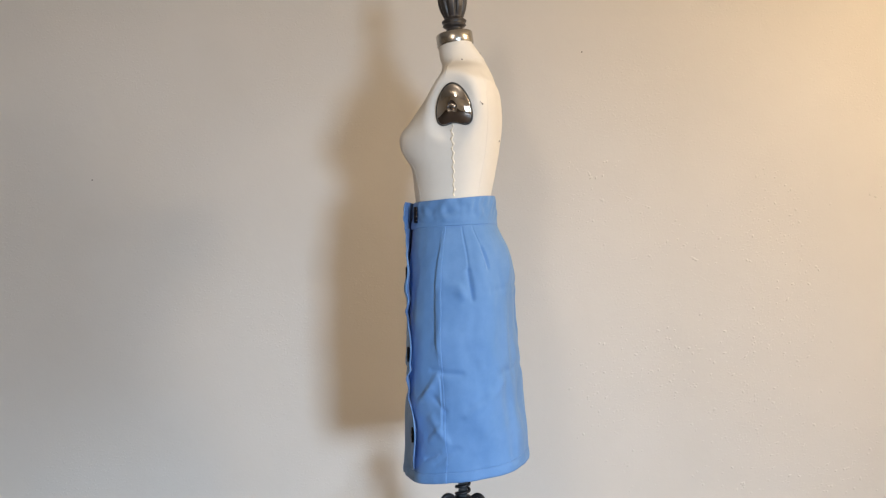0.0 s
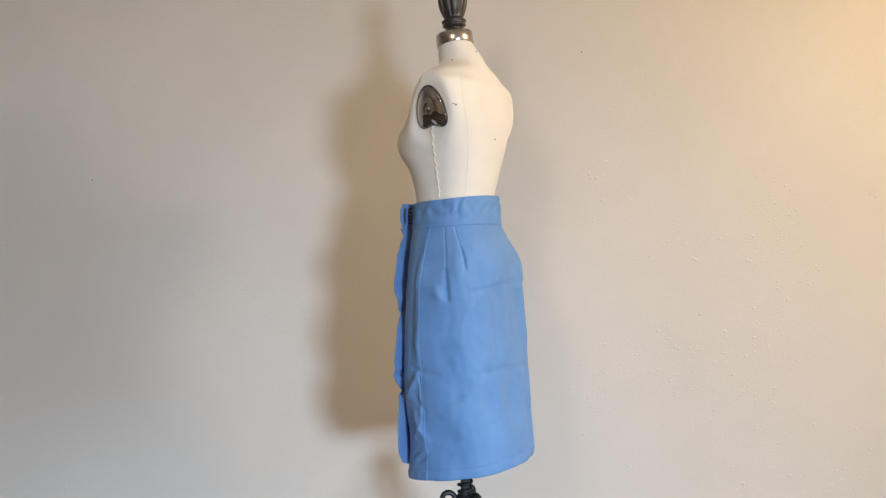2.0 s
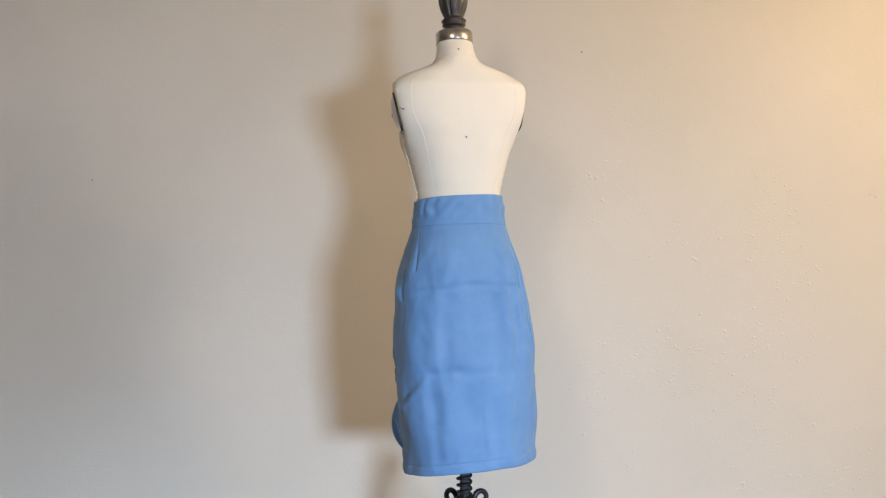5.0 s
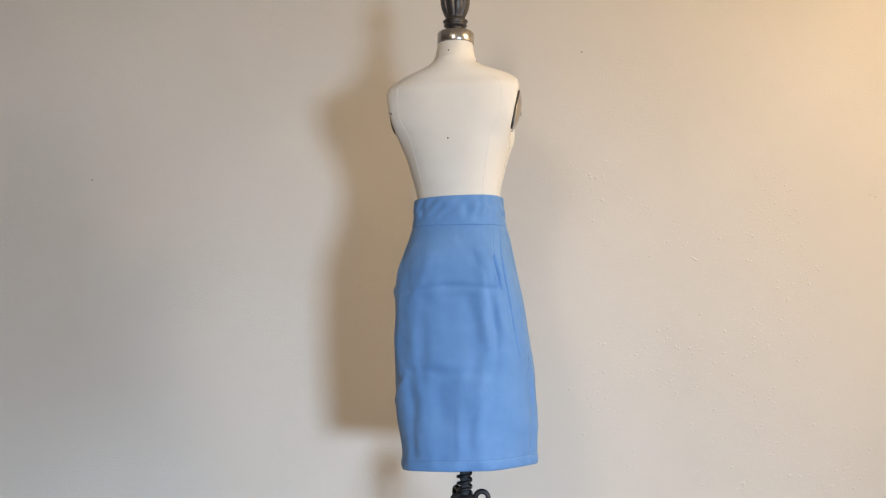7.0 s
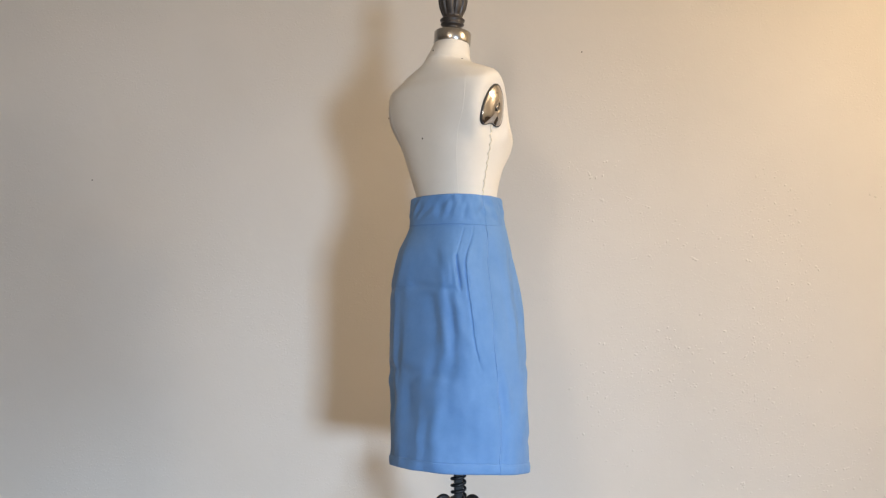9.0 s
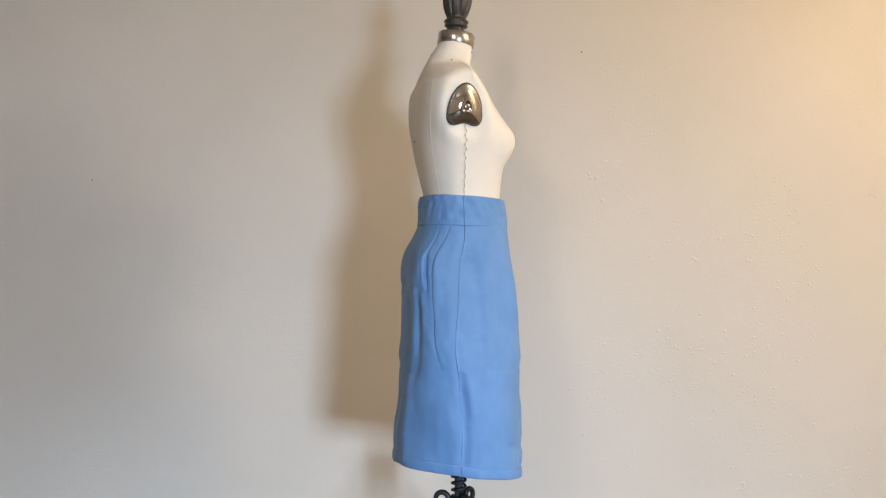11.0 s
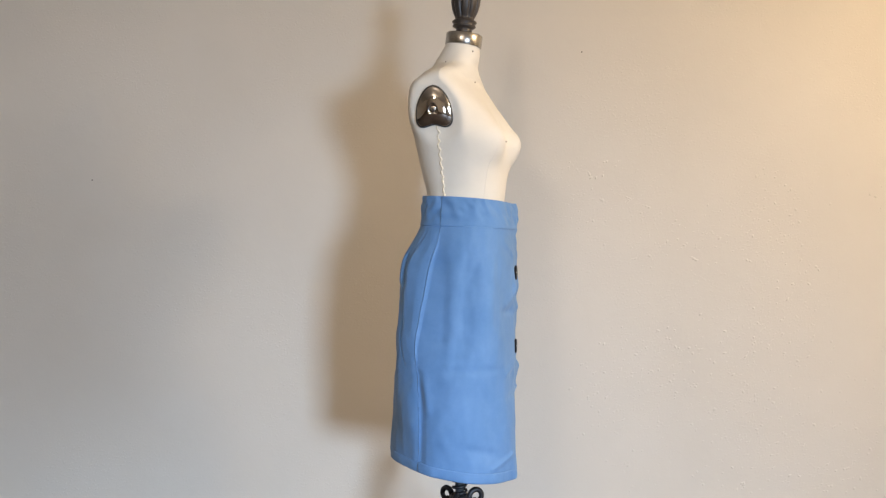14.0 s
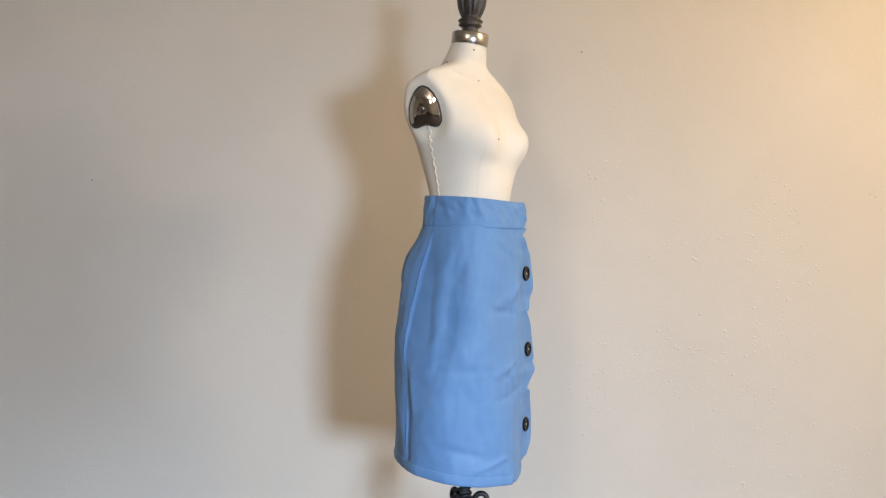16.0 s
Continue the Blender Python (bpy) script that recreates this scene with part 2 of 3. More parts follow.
def dress_form():
    """One mesh: the padded torso, its seams, the overcast side lacing and the pins left in it."""
    levels = 130
    pieces = [(rings_mesh("torso", [[torso_point(2 * math.pi * j / 160, -0.10 + 0.678 * i / levels) for j in range(160)]
                                    for i in range(levels + 1)]), 0)]
    for side in (-1, 1):
        lacing = []
        for i in range(90):
            z = 0.325 - 0.185 * i / 89
            wave = math.sin(2 * math.pi * i / 89 * 8)
            p = torso_point(side * (radians(91) + 0.013 * wave), z, 0.0016 + 0.0010 * math.cos(2 * math.pi * i / 89 * 16))
            lacing.append(p)
        pieces.append((tube("lacing", lacing, [0.0022 + 0.0009 * math.sin(i * 1.1) for i in range(90)], 6), 1))
        back = [torso_point(side * radians(138 + 3 * math.sin(i / 12)), 0.468 - 0.33 * i / 49, 0.0) for i in range(50)]
        pieces.append((tube("seam", back, 0.0008, 6), 0))
        front = [torso_point(side * radians(34 + 6 * i / 29), 0.275 - 0.14 * i / 29, 0.0) for i in range(30)]
        pieces.append((tube("seam", front, 0.0008, 6), 0))
        top = [torso_point(side * radians(84), 0.505 - 0.065 * i / 19, 0.0) for i in range(20)]
        pieces.append((tube("seam", top, 0.0008, 6), 0))
    collar = [torso_point(2 * math.pi * j / 80, 0.513 - 0.046 * max(math.cos(2 * math.pi * j / 80), 0) + 0.012 * max(-math.cos(2 * math.pi * j / 80), 0), 0.0) for j in range(81)]
    pieces.append((tube("seam", collar, 0.0007, 6), 0))
    for x, y, z in ((-0.15, -0.080, 0.373), (0.0, -0.11, 0.297), (-0.004, -0.07, 0.540), (0.063, -0.017, 0.513), (-0.063, -0.017, 0.513),
                    (0.005, 0.05, 0.4634), (0.052, 0.12, 0.287), (0.028, 0.045, 0.545)):
        c = near(x, y, z, 0.0004)
        pieces.append((tube("pin", [c + Vector((0, 0, 0.0022 * k)) for k in (-1, -0.5, 0.5, 1)], [0.0004, 0.002, 0.002, 0.0004], 8), 2))
    a, b = near(-0.15, -0.080, 0.373, 0.001), near(-0.155, -0.066, 0.377, 0.004)
    pieces.append((tube("pin", [a, (a + b) / 2, b], 0.0009, 6), 2))
    verts, faces, slots = [], [], []
    for me, slot in pieces:
        off = len(verts)
        verts += [tuple(v.co) for v in me.vertices]
        faces += [tuple(off + i for i in f.vertices) for f in me.polygons]
        slots += [slot] * len(me.polygons)
        bpy.data.meshes.remove(me)
    me = bpy.data.meshes.new("dress_form")
    me.from_pydata(verts, [], faces)
    ob = link("dress_form", me, LINEN)
    me.materials.append(THREAD)
    me.materials.append(PIN)
    me.polygons.foreach_set("material_index", slots)
    return tagged(ob, "cream linen covered tailor's dress form torso on a stand", "dress form")


# ---- the skirt ----
# height, half width, depth to the back, depth to the front
SKIRT = [
    (-0.66, 0.187, 0.190, 0.166), (-0.565, 0.187, 0.183, 0.163), (-0.487, 0.191, 0.180, 0.160), (-0.408, 0.193, 0.167, 0.156),
    (-0.329, 0.194, 0.161, 0.153), (-0.250, 0.191, 0.155, 0.150), (-0.172, 0.184, 0.151, 0.147), (-0.093, 0.172, 0.147, 0.144),
    (-0.014, 0.152, 0.137, 0.140), (0.065, 0.127, 0.101, 0.136), (0.10, 0.121, 0.096, 0.132), (0.143, 0.119, 0.094, 0.128),
]
NOTCH, PITCH = 0.0386, 0.2121


def hem_z(phi):
    return -0.598 - 0.024 * math.cos(phi) + 0.008 * math.sin(phi)


def seam_z(phi):
    return 0.062 - 0.006 * math.cos(phi)


# folds and darts: (turn, height) to (turn, height), half width, relief; turn in degrees from the front to the wearer's right
FOLDS = [
    (-100, 0.055, -102, -0.06, 0.0032, -0.0014), (-102, -0.06, -106, -0.130, 0.007, -0.0045),
    (-115, 0.055, -120, 0.0, 0.0032, -0.0012), (-120, 0.0, -124, -0.05, 0.006, -0.004),
    (113, 0.055, 120, -0.05, 0.0045, -0.0010), (120, -0.05, 117, -0.31, 0.006, -0.0010), (125, -0.03, 123, -0.24, 0.014, 0.001),
    (128, 0.05, 134, -0.02, 0.004, -0.001), (134, -0.022, 132, -0.10, 0.007, -0.0048), (139, -0.02, 138, -0.09, 0.010, 0.0015),
    (-100, -0.43, -138, -0.352, 0.011, 0.0022), (-104, -0.405, -134, -0.335, 0.016, -0.0016),
    (140, -0.105, 180, -0.095, 0.009, -0.0018), (180, -0.095, 232, -0.112, 0.009, -0.0018),
    (150, -0.330, 190, -0.318, 0.014, -0.0016), (190, -0.318, 225, -0.326, 0.012, -0.0018), (-70, -0.315, -96, -0.325, 0.008, -0.0030), (20, -0.318, 80, -0.316, 0.012, -0.0016),
    (-76, -0.33, -62, -0.39, 0.012, 0.003), (-85, -0.50, -70, -0.44, 0.012, 0.003), (-92, -0.52, -72, -0.56, 0.010, -0.003),
    (150, -0.12, 148, -0.30, 0.022, -0.0035), (172, -0.13, 166, -0.31, 0.024, -0.0035), (196, -0.13, 200, -0.33, 0.026, -0.003),
    (160, -0.34, 158, -0.54, 0.022, 0.003), (185, -0.34, 187, -0.54, 0.024, -0.0028), (214, -0.33, 216, -0.54, 0.022, -0.003),
    (100, -0.33, 103, -0.55, 0.014, -0.003), (96, -0.32, 94, -0.42, 0.012, 0.0018), (-14, -0.30, 12, -0.335, 0.010, 0.0030),
    (-72, -0.39, -84, -0.42, 0.008, -0.003), (-82, -0.46, -66, -0.50, 0.008, 0.003), (-76, -0.53, -60, -0.55, 0.007, -0.003), (-70, -0.36, -55, -0.40, 0.007, 0.003),
    (99, -0.01, 101, -0.27, 0.014, 0.0012), (88, -0.04, 86, -0.24, 0.014, -0.0028), (92, -0.30, 108, -0.36, 0.012, 0.0005),
    (0, -0.34, -20, -0.30, 0.010, -0.003), (10, 0.02, -12, -0.02, 0.010, 0.002), (-16, -0.10, 6, -0.15, 0.014, 0.003), (-14, -0.175, 14, -0.165, 0.010, -0.0028),
    (-16, -0.385, 10, -0.40, 0.012, -0.003), (6, -0.55, 34, -0.575, 0.008, 0.003), (30, -0.54, 55, -0.52, 0.012, -0.002), (40, -0.06, 30, -0.30, 0.04, 0.003), (60, -0.07, 66, -0.28, 0.03, -0.003),
    (-94, -0.10, -98, -0.125, 0.012, 0.004),
]


# pressed edges where one cloth lies over another: (height, turn) pairs, lift and reach on the side of the greater turn, then on the lesser
LIPS = [
    (((-0.31, 101.0), (-0.22, 97.0), (-0.13, 94.5), (-0.04, 93.0), (0.045, 92.0)), 0.0042, 0.030, -0.0052, 0.024),
    (((-0.30, -80.0), (-0.22, -75.0), (-0.13, -74.0), (-0.04, -76.0), (0.045, -80.0)), -0.0038, 0.022, 0.0034, 0.030),
    (((-0.31, 117.0), (-0.20, 119.0), (-0.05, 120.0), (0.055, 113.0)), -0.0040, 0.016, 0.0030, 0.018),
    (((-0.50, -81.0), (-0.40, -80.5), (-0.315, -80.0)), 0.0024, 0.020, -0.0026, 0.016),
    (((-0.54, 105.0), (-0.43, 104.0), (-0.33, 102.0)), 0.0022, 0.020, -0.0022, 0.020),
]


def relief(phi, z):
    deg = math.degrees(phi)
    total = 0.0
    for table, up, up_reach, down, down_reach in LIPS:
        z0, z1 = table[0][0], table[-1][0]
        if z0 < z < z1:
            d = ((deg - curve(table, 1, z) + 180) % 360 - 180) * 0.003
            t = (z - z0) / (z1 - z0)
            fade = smooth(0, 0.2, t) * smooth(1, 0.8, t)
            if abs(d) < 0.12:
                total += fade * (up * math.exp(-d / up_reach) * smooth(-0.001, 0.0025, d) if d > -0.001 else down * math.exp(d / down_reach))
    for a0, z0, a1, z1, wide, high in FOLDS:
        lo, hi = min(z0, z1) - 3 * wide, max(z0, z1) + 3 * wide
        if not lo < z < hi:
            continue
        for turn in (-360, 0, 360):
            x, y = (deg + turn - a0) * 0.003, z - z0
            dx, dy = (a1 - a0) * 0.003, z1 - z0
            t = min(max((x * dx + y * dy) / (dx * dx + dy * dy), 0), 1)
            q = (x - t * dx) ** 2 + (y - t * dy) ** 2
            if q < 9 * wide * wide:
                total += (1.7 if wide < 0.011 else 2.0 if wide < 0.02 else 2.7) * high * math.exp(-q / (wide * wide)) * (0.55 + 0.45 * math.sin(math.pi * (0.1 + 0.8 * t)))
    p = Vector((math.sin(phi) * 2.2, math.cos(phi) * 2.2, z * 8.0))
    total += 0.0075 * noise.noise(p) * smooth(0.06, -0.05, z) + 0.0018 * noise.noise(p * 3) * smooth(0.08, 0, z)
    return total


def skirt_point(phi, z, out=0.0, folded=True):
    w, b, f = (curve(SKIRT, c, z) for c in (1, 2, 3))
    n = 2.0 + 0.7 * smooth(-0.50, -0.22, z) * smooth(0.06, -0.04, z) + 0.4 * smooth(-0.04, 0.06, z)
    s, c = math.sin(phi), math.cos(phi)
    if s > 0 > c:
        n += 0.9 * smooth(-0.34, -0.22, z) * smooth(0.04, -0.06, z)
    if s > 0 > c:
        n -= 0.2 * smooth(-0.34, -0.5, z)
    if s < 0:
        n = n + 0.4 * smooth(-0.25, -0.5, z) if c < 0 else n + (2.0 - n) * smooth(0, 0.3, c)
    d = f if c > 0 else b
    if s < 0 < c:
        d -= 0.014 * smooth(-0.25, -0.55, z) * smooth(0.0, -0.7, s)
    if s > 0:  # flatter hip on the wearer's right
        w *= 1 - 0.065 * smooth(0.06, -0.04, z) * smooth(-0.48, -0.22, z)
    x = w * math.copysign(abs(s) ** (2 / n), s)
    y = d * math.copysign(abs(c) ** (2 / n), c)
    nx, ny = x / w ** 2, y / d ** 2
    k = math.hypot(nx, ny)
    e = out + (relief(phi, z) if folded else 0)
    drift = 0.017 * min(max((-0.10 - z) / 0.40, 0), 1)  # the skirt hangs a little to the wearer's right
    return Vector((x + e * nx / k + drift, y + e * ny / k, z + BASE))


def sheet(name, point, us, vs, thick, mat, parent, label=""):
    """A cloth of the given thickness over a grid; point(u, v, out) places it."""
    m, k = len(us), len(vs)
    verts = [tuple(point(u, v, 0.0)) for u in us for v in vs] + [tuple(point(u, v, -thick)) for u in us for v in vs]
    off = m * k
    faces = []
    for i in range(m - 1):
        for j in range(k - 1):
            a = i * k + j
            faces += [(a, a + 1, a + k + 1, a + k), (off + a, off + a + k, off + a + k + 1, off + a + 1)]
    for i in range(m - 1):
        for a in (i * k, i * k + k - 1):
            faces.append((a, a + k, off + a + k, off + a))
    for j in range(k - 1):
        for a in (j, (m - 1) * k + j):
            faces.append((a, a + 1, off + a + 1, off + a))
    me = bpy.data.meshes.new(name)
    me.from_pydata(verts, [], faces)
    bm = bmesh.new()
    bm.from_mesh(me)
    bmesh.ops.recalc_face_normals(bm, faces=bm.faces)
    bm.to_mesh(me)
    bm.free()
    return link(name, me, mat, parent, label)


def span(a, b, k):
    return [a + (b - a) * i / (k - 1) for i in range(k)]


def scallop(z):
    return abs(math.sin(math.pi * (z - NOTCH) / PITCH)) ** 0.6


# the free edge of the overlapping front: height, x, y
EDGE = [(-0.64, -0.176, 0.096), (-0.49, -0.187, 0.101), (-0.28, -0.177, 0.109), (-0.067, -0.154, 0.123), (0.06, -0.130, 0.131), (0.15, -0.122, 0.131)]


# the side seam under the wearer's right arm: height, turn
SEAM = [(-0.64, 107.0), (-0.43, 104.5), (-0.31, 101.5), (-0.22, 97.5), (-0.13, 95.0), (-0.04, 93.5), (0.06, 92.5)]


def flap_point(u, z, out, lift=0.004, reach=1.0):
    """The overlapping front: u below 0.55 lies on the skirt from the right side seam to the middle; beyond that it runs on almost flat to a free edge."""
    if u < 0.55:
        phi = radians(curve(SEAM, 1, z)) * (1 - u / 0.55)
        return skirt_point(phi, z, out + lift * (0.15 + 0.85 * smooth(0, 0.3, u)))
    t = (u - 0.55) / 0.45 * reach
    a = skirt_point(0.0, z, lift, True)
    e = Vector((curve(EDGE, 1, z), curve(EDGE, 2, z), a.z))
    c = Vector((a.x - 0.045, a.y - 0.002, a.z))
    g = Vector((e.x + 0.085, e.y + 0.012, a.z))
    p = a * (1 - t) ** 3 + c * (3 * t * (1 - t) ** 2) + g * (3 * t * t * (1 - t)) + e * t ** 3
    d = ((c - a) * (1 - t) ** 2 + (g - c) * (2 * t * (1 - t)) + (e - g) * t * t).normalized()
    normal = Vector((d.y, -d.x, 0))
    wave = (relief(radians(-50 * t), z) - relief(0.0, z)) * smooth(0, 0.2, t) + 0.004 * smooth(0.5, 1, t) * math.sin(math.pi * (z - NOTCH) / PITCH * 2 + 0.6)
    return p + normal * (out + wave)


def skirt():
    thing = new("skirt")
    thing.matrix_world = pose(0, 0, 0)
    rows = span(0, 1, 170)

    def panel(u, v, out):
        top, low = seam_z(u), hem_z(u) + 0.026
        return skirt_point(u, top + (low - top) * v, out)
    sheet("back_panel", panel, span(radians(93), radians(278), 250), rows, 0.002, CLOTH, thing)
    sheet("left_front_panel", lambda u, v, out: panel(u, v, out + 0.0012 - 0.006 * smooth(radians(-45), radians(-8), u)), span(radians(-84), radians(12), 110), rows, 0.002, CLOTH, thing)

    def front(u, v, out):
        phi = radians(106) * (1 - u / 0.55) if u < 0.55 else radians(-55) * (u - 0.55) / 0.45
        top = seam_z(phi)
        low = hem_z(phi) + 0.026 * smooth(radians(-12), radians(-6), phi) + 0.012 * smooth(0.60, 0.80, u) + 0.028 * smooth(0.80, 1.0, u) ** 2
        z = top + (low - top) * v
        return flap_point(u, z, out, reach=0.71 + 0.29 * scallop(z))
    sheet("right_front_panel", front, span(0, 1, 220), span(0, 1, 210), 0.003, CLOTH, thing, "overlapping front with a scalloped edge")

    # the turned-up hem
    def hem(u, v, out):
        z = hem_z(u) + 0.027 * (1 - v)
        puff = 0.0022 * math.sin(math.pi * min(max(v, 0.02), 0.98)) ** 0.5
        return skirt_point(u, z, out + puff + 0.001 * noise.noise(Vector((u * 9, v * 2, 3))))
    sheet("hem", hem, span(radians(93), radians(278), 120), span(0, 1, 9), 0.005, CLOTH, thing, "turned-up hem with a stitched edge")
    sheet("hem", lambda u, v, out: hem(u, v, out + 0.0012 - 0.006 * smooth(radians(-45), radians(-8), u)), span(radians(-84), radians(12), 70), span(0, 1, 9), 0.005, CLOTH, thing)

    def hem_front(u, v, out):
        z = hem_z(radians(106) * (1 - u / 0.55)) + 0.027 * (1 - v)
        puff = 0.0022 * math.sin(math.pi * min(max(v, 0.02), 0.98)) ** 0.5
        return flap_point(u, z, out + puff)
    sheet("hem", hem_front, span(0, 0.59, 80), span(0, 1, 9), 0.005, CLOTH, thing)

    # the waistband
    def band(u, v, out):
        top, low = 0.137 - 0.008 * math.cos(u) + 0.004 * math.sin(u), seam_z(u) - 0.002
        z = top + (low - top) * v
        wrinkle = 0.0050 * noise.noise(Vector((math.sin(u) * 6 + v * 2.0, math.cos(u) * 6, v * 2.6))) * math.sin(math.pi * min(v + 0.12, 1)) ** 0.5
        return skirt_point(u, z, out + 0.0012 + 0.0022 * math.sin(math.pi * v) ** 0.5 + wrinkle, False)
    sheet("waistband", band, span(radians(-20), radians(-300), 220), span(0, 1, 30), 0.004, CLOTH, thing)

    def band_end(u, v, out):
        phi = radians(93) * (1 - u / 0.55) if u < 0.55 else radians(-50) * (u - 0.55) / 0.45
        top, low = 0.137 - 0.008 * math.cos(phi) + 0.004 * math.sin(phi), seam_z(phi) - 0.002
        z = top + (low - top) * v
        wrinkle = 0.0050 * noise.noise(Vector((math.sin(phi) * 6 + v * 2.0, math.cos(phi) * 6, v * 2.6))) * math.sin(math.pi * min(v + 0.12, 1)) ** 0.5
        rise = out + 0.0016 + 0.004 * smooth(0.15, 0.55, u) + 0.0022 * math.sin(math.pi * v) ** 0.5 + wrinkle
        if u < 0.55:
            return skirt_point(phi, z, rise, False)
        t = (u - 0.55) / 0.45 * (0.80 + 0.20 * math.sin(math.pi * (0.06 + 0.88 * v)) ** 0.5)
        a = skirt_point(0.0, z, 0.0, False)
        e = Vector((-0.092, 0.132, a.z))
        c = Vector((a.x + (e.x - a.x) * 0.55, a.y + 0.001, a.z))
        p = a * (1 - t) ** 2 + c * (2 * t * (1 - t)) + e * t * t
        d = ((c - a) * (1 - t) + (e - c) * t).normalized()
        return p + Vector((d.y, -d.x, 0)) * rise
    sheet("waistband_tab", band_end, span(0, 1, 100), span(0, 1, 30), 0.003, CLOTH, thing, "rounded overlapping end of the waistband")

    # pocket edges along the side seams
    for name, turn in (("pocket_edge", ((-80, 0.045), (-76, -0.04), (-74, -0.13), (-75, -0.22), (-80, -0.30))),
                       ("pocket_edge", ((92, 0.045), (93, -0.04), (94.5, -0.13), (97, -0.22), (101, -0.31)))):
        table = sorted((z, a) for a, z in turn)
        lift = 0.0012
        path = []
        for i in range(50):
            z = 0.045 - (0.045 + 0.305) * i / 49
            path.append(skirt_point(radians(curve(table, 1, z)), z, lift))
        link(name, tube(name, path, [0.0019 * math.sin(math.pi * (0.06 + 0.88 * i / 49)) ** 0.5 for i in range(50)], 8), CLOTH, thing)
    # side seams below the pockets
    for a0, a1 in ((-80, -84.5), (101, 106)):
        path = [skirt_point(radians(a0 + (a1 - a0) * i / 39), -0.305 - 0.26 * i / 39, 0.0002) for i in range(40)]
        link("side_seam", tube("side_seam", path, 0.0014, 6), CLOTH, thing)

    # buttons on the scallops
    for z in (-0.067, -0.279, -0.491):
        p = flap_point(0.55 + 0.45 * 0.80, z, 0.0)
        q = flap_point(0.55 + 0.45 * 0.86, z, 0.0)
        side = (q - p).normalized()
        up = Vector((0, 0, 1))
        normal = side.cross(up)
        if normal.y < 0:
            normal = -normal
        m = Matrix((up.cross(normal).normalized(), up, normal)).transposed().to_4x4()
        m.translation = p + normal * 0.0035
        me = lathe("button", [(0.0, -0.003), (0.016, -0.003), (0.0200, -0.0005), (0.0208, 0.002), (0.0195, 0.0042), (0.0165, 0.0045),
                              (0.0145, 0.0030), (0.006, 0.0024), (0.0001, 0.0024)], 40)
        b = link("button", me, BUTTON, thing, "large round black button")
        b.matrix_local = m
        for sx, sy in ((-1, -1), (1, 1)):
            t = link("thread", tube("thread", [(0.0025 * sx, -0.0025 * sy, 0.0020), (0.0012 * sx, -0.0012 * sy, 0.0036), (-0.0012 * sx, 0.0012 * sy, 0.0036),
                                               (-0.0025 * sx, 0.0025 * sy, 0.0020)], 0.0006, 6), THREAD, b)
            t.matrix_local = pose(0, 0, 0, 0, 0, 90 if sx > 0 else 0)
    # the fastener between waistband and tab
    bm = bmesh.new()
    box(bm, -0.006, 0.006, -0.004, 0.004, -0.022, 0.022)
    bmesh.ops.bevel(bm, geom=bm.edges[:], offset=0.0015, segments=2, affect="EDGES")
    snap = part("fastener", bm, BUTTON, thing, "black hook fastener with bright studs")
    p = skirt_point(radians(-44), 0.092, 0.016, False)
    snap.matrix_local = Matrix.Translation(p) @ pose(0, 0, 0, 0, 0, 40)
    for i in range(4):
        st = link("stud", lathe("stud", [(0.0, 0.0), (0.0022, 0.0), (0.0018, 0.0014), (0.0001, 0.002)], 10), CHROME, snap)
        st.matrix_local = Matrix.Translation((-0.006, 0, -0.015 + 0.010 * i)) @ pose(0, 0, 0, 0, -90, 0)
    return tagged(thing, "cornflower blue knee-length pencil skirt with scalloped buttoned front", "skirt")


# ---- shoulder plates, neck cap and stand ----
def plate_outline(k):
    """A rounded arch with flared lower corners and a hollow foot, about 0.10 by 0.115 m."""
    pts = []
    for i in range(k):
        a = 2 * math.pi * i / k
        x, y = math.sin(a), math.cos(a)
        e = 1.85 if y > 0 else 3.8
        r = 1 / (abs(x) ** e + abs(y) ** e) ** (1 / e)
        px = 0.0510 * r * x * (1 - 0.17 * smooth(-0.7, 0.9, y))
        py = (0.061 if y > 0 else 0.053) * r * y
        if y < 0:
            py += 0.011 * math.exp(-(px / 0.026) ** 2) * smooth(-0.3, -0.9, y)
        pts.append((px, py))
    return pts


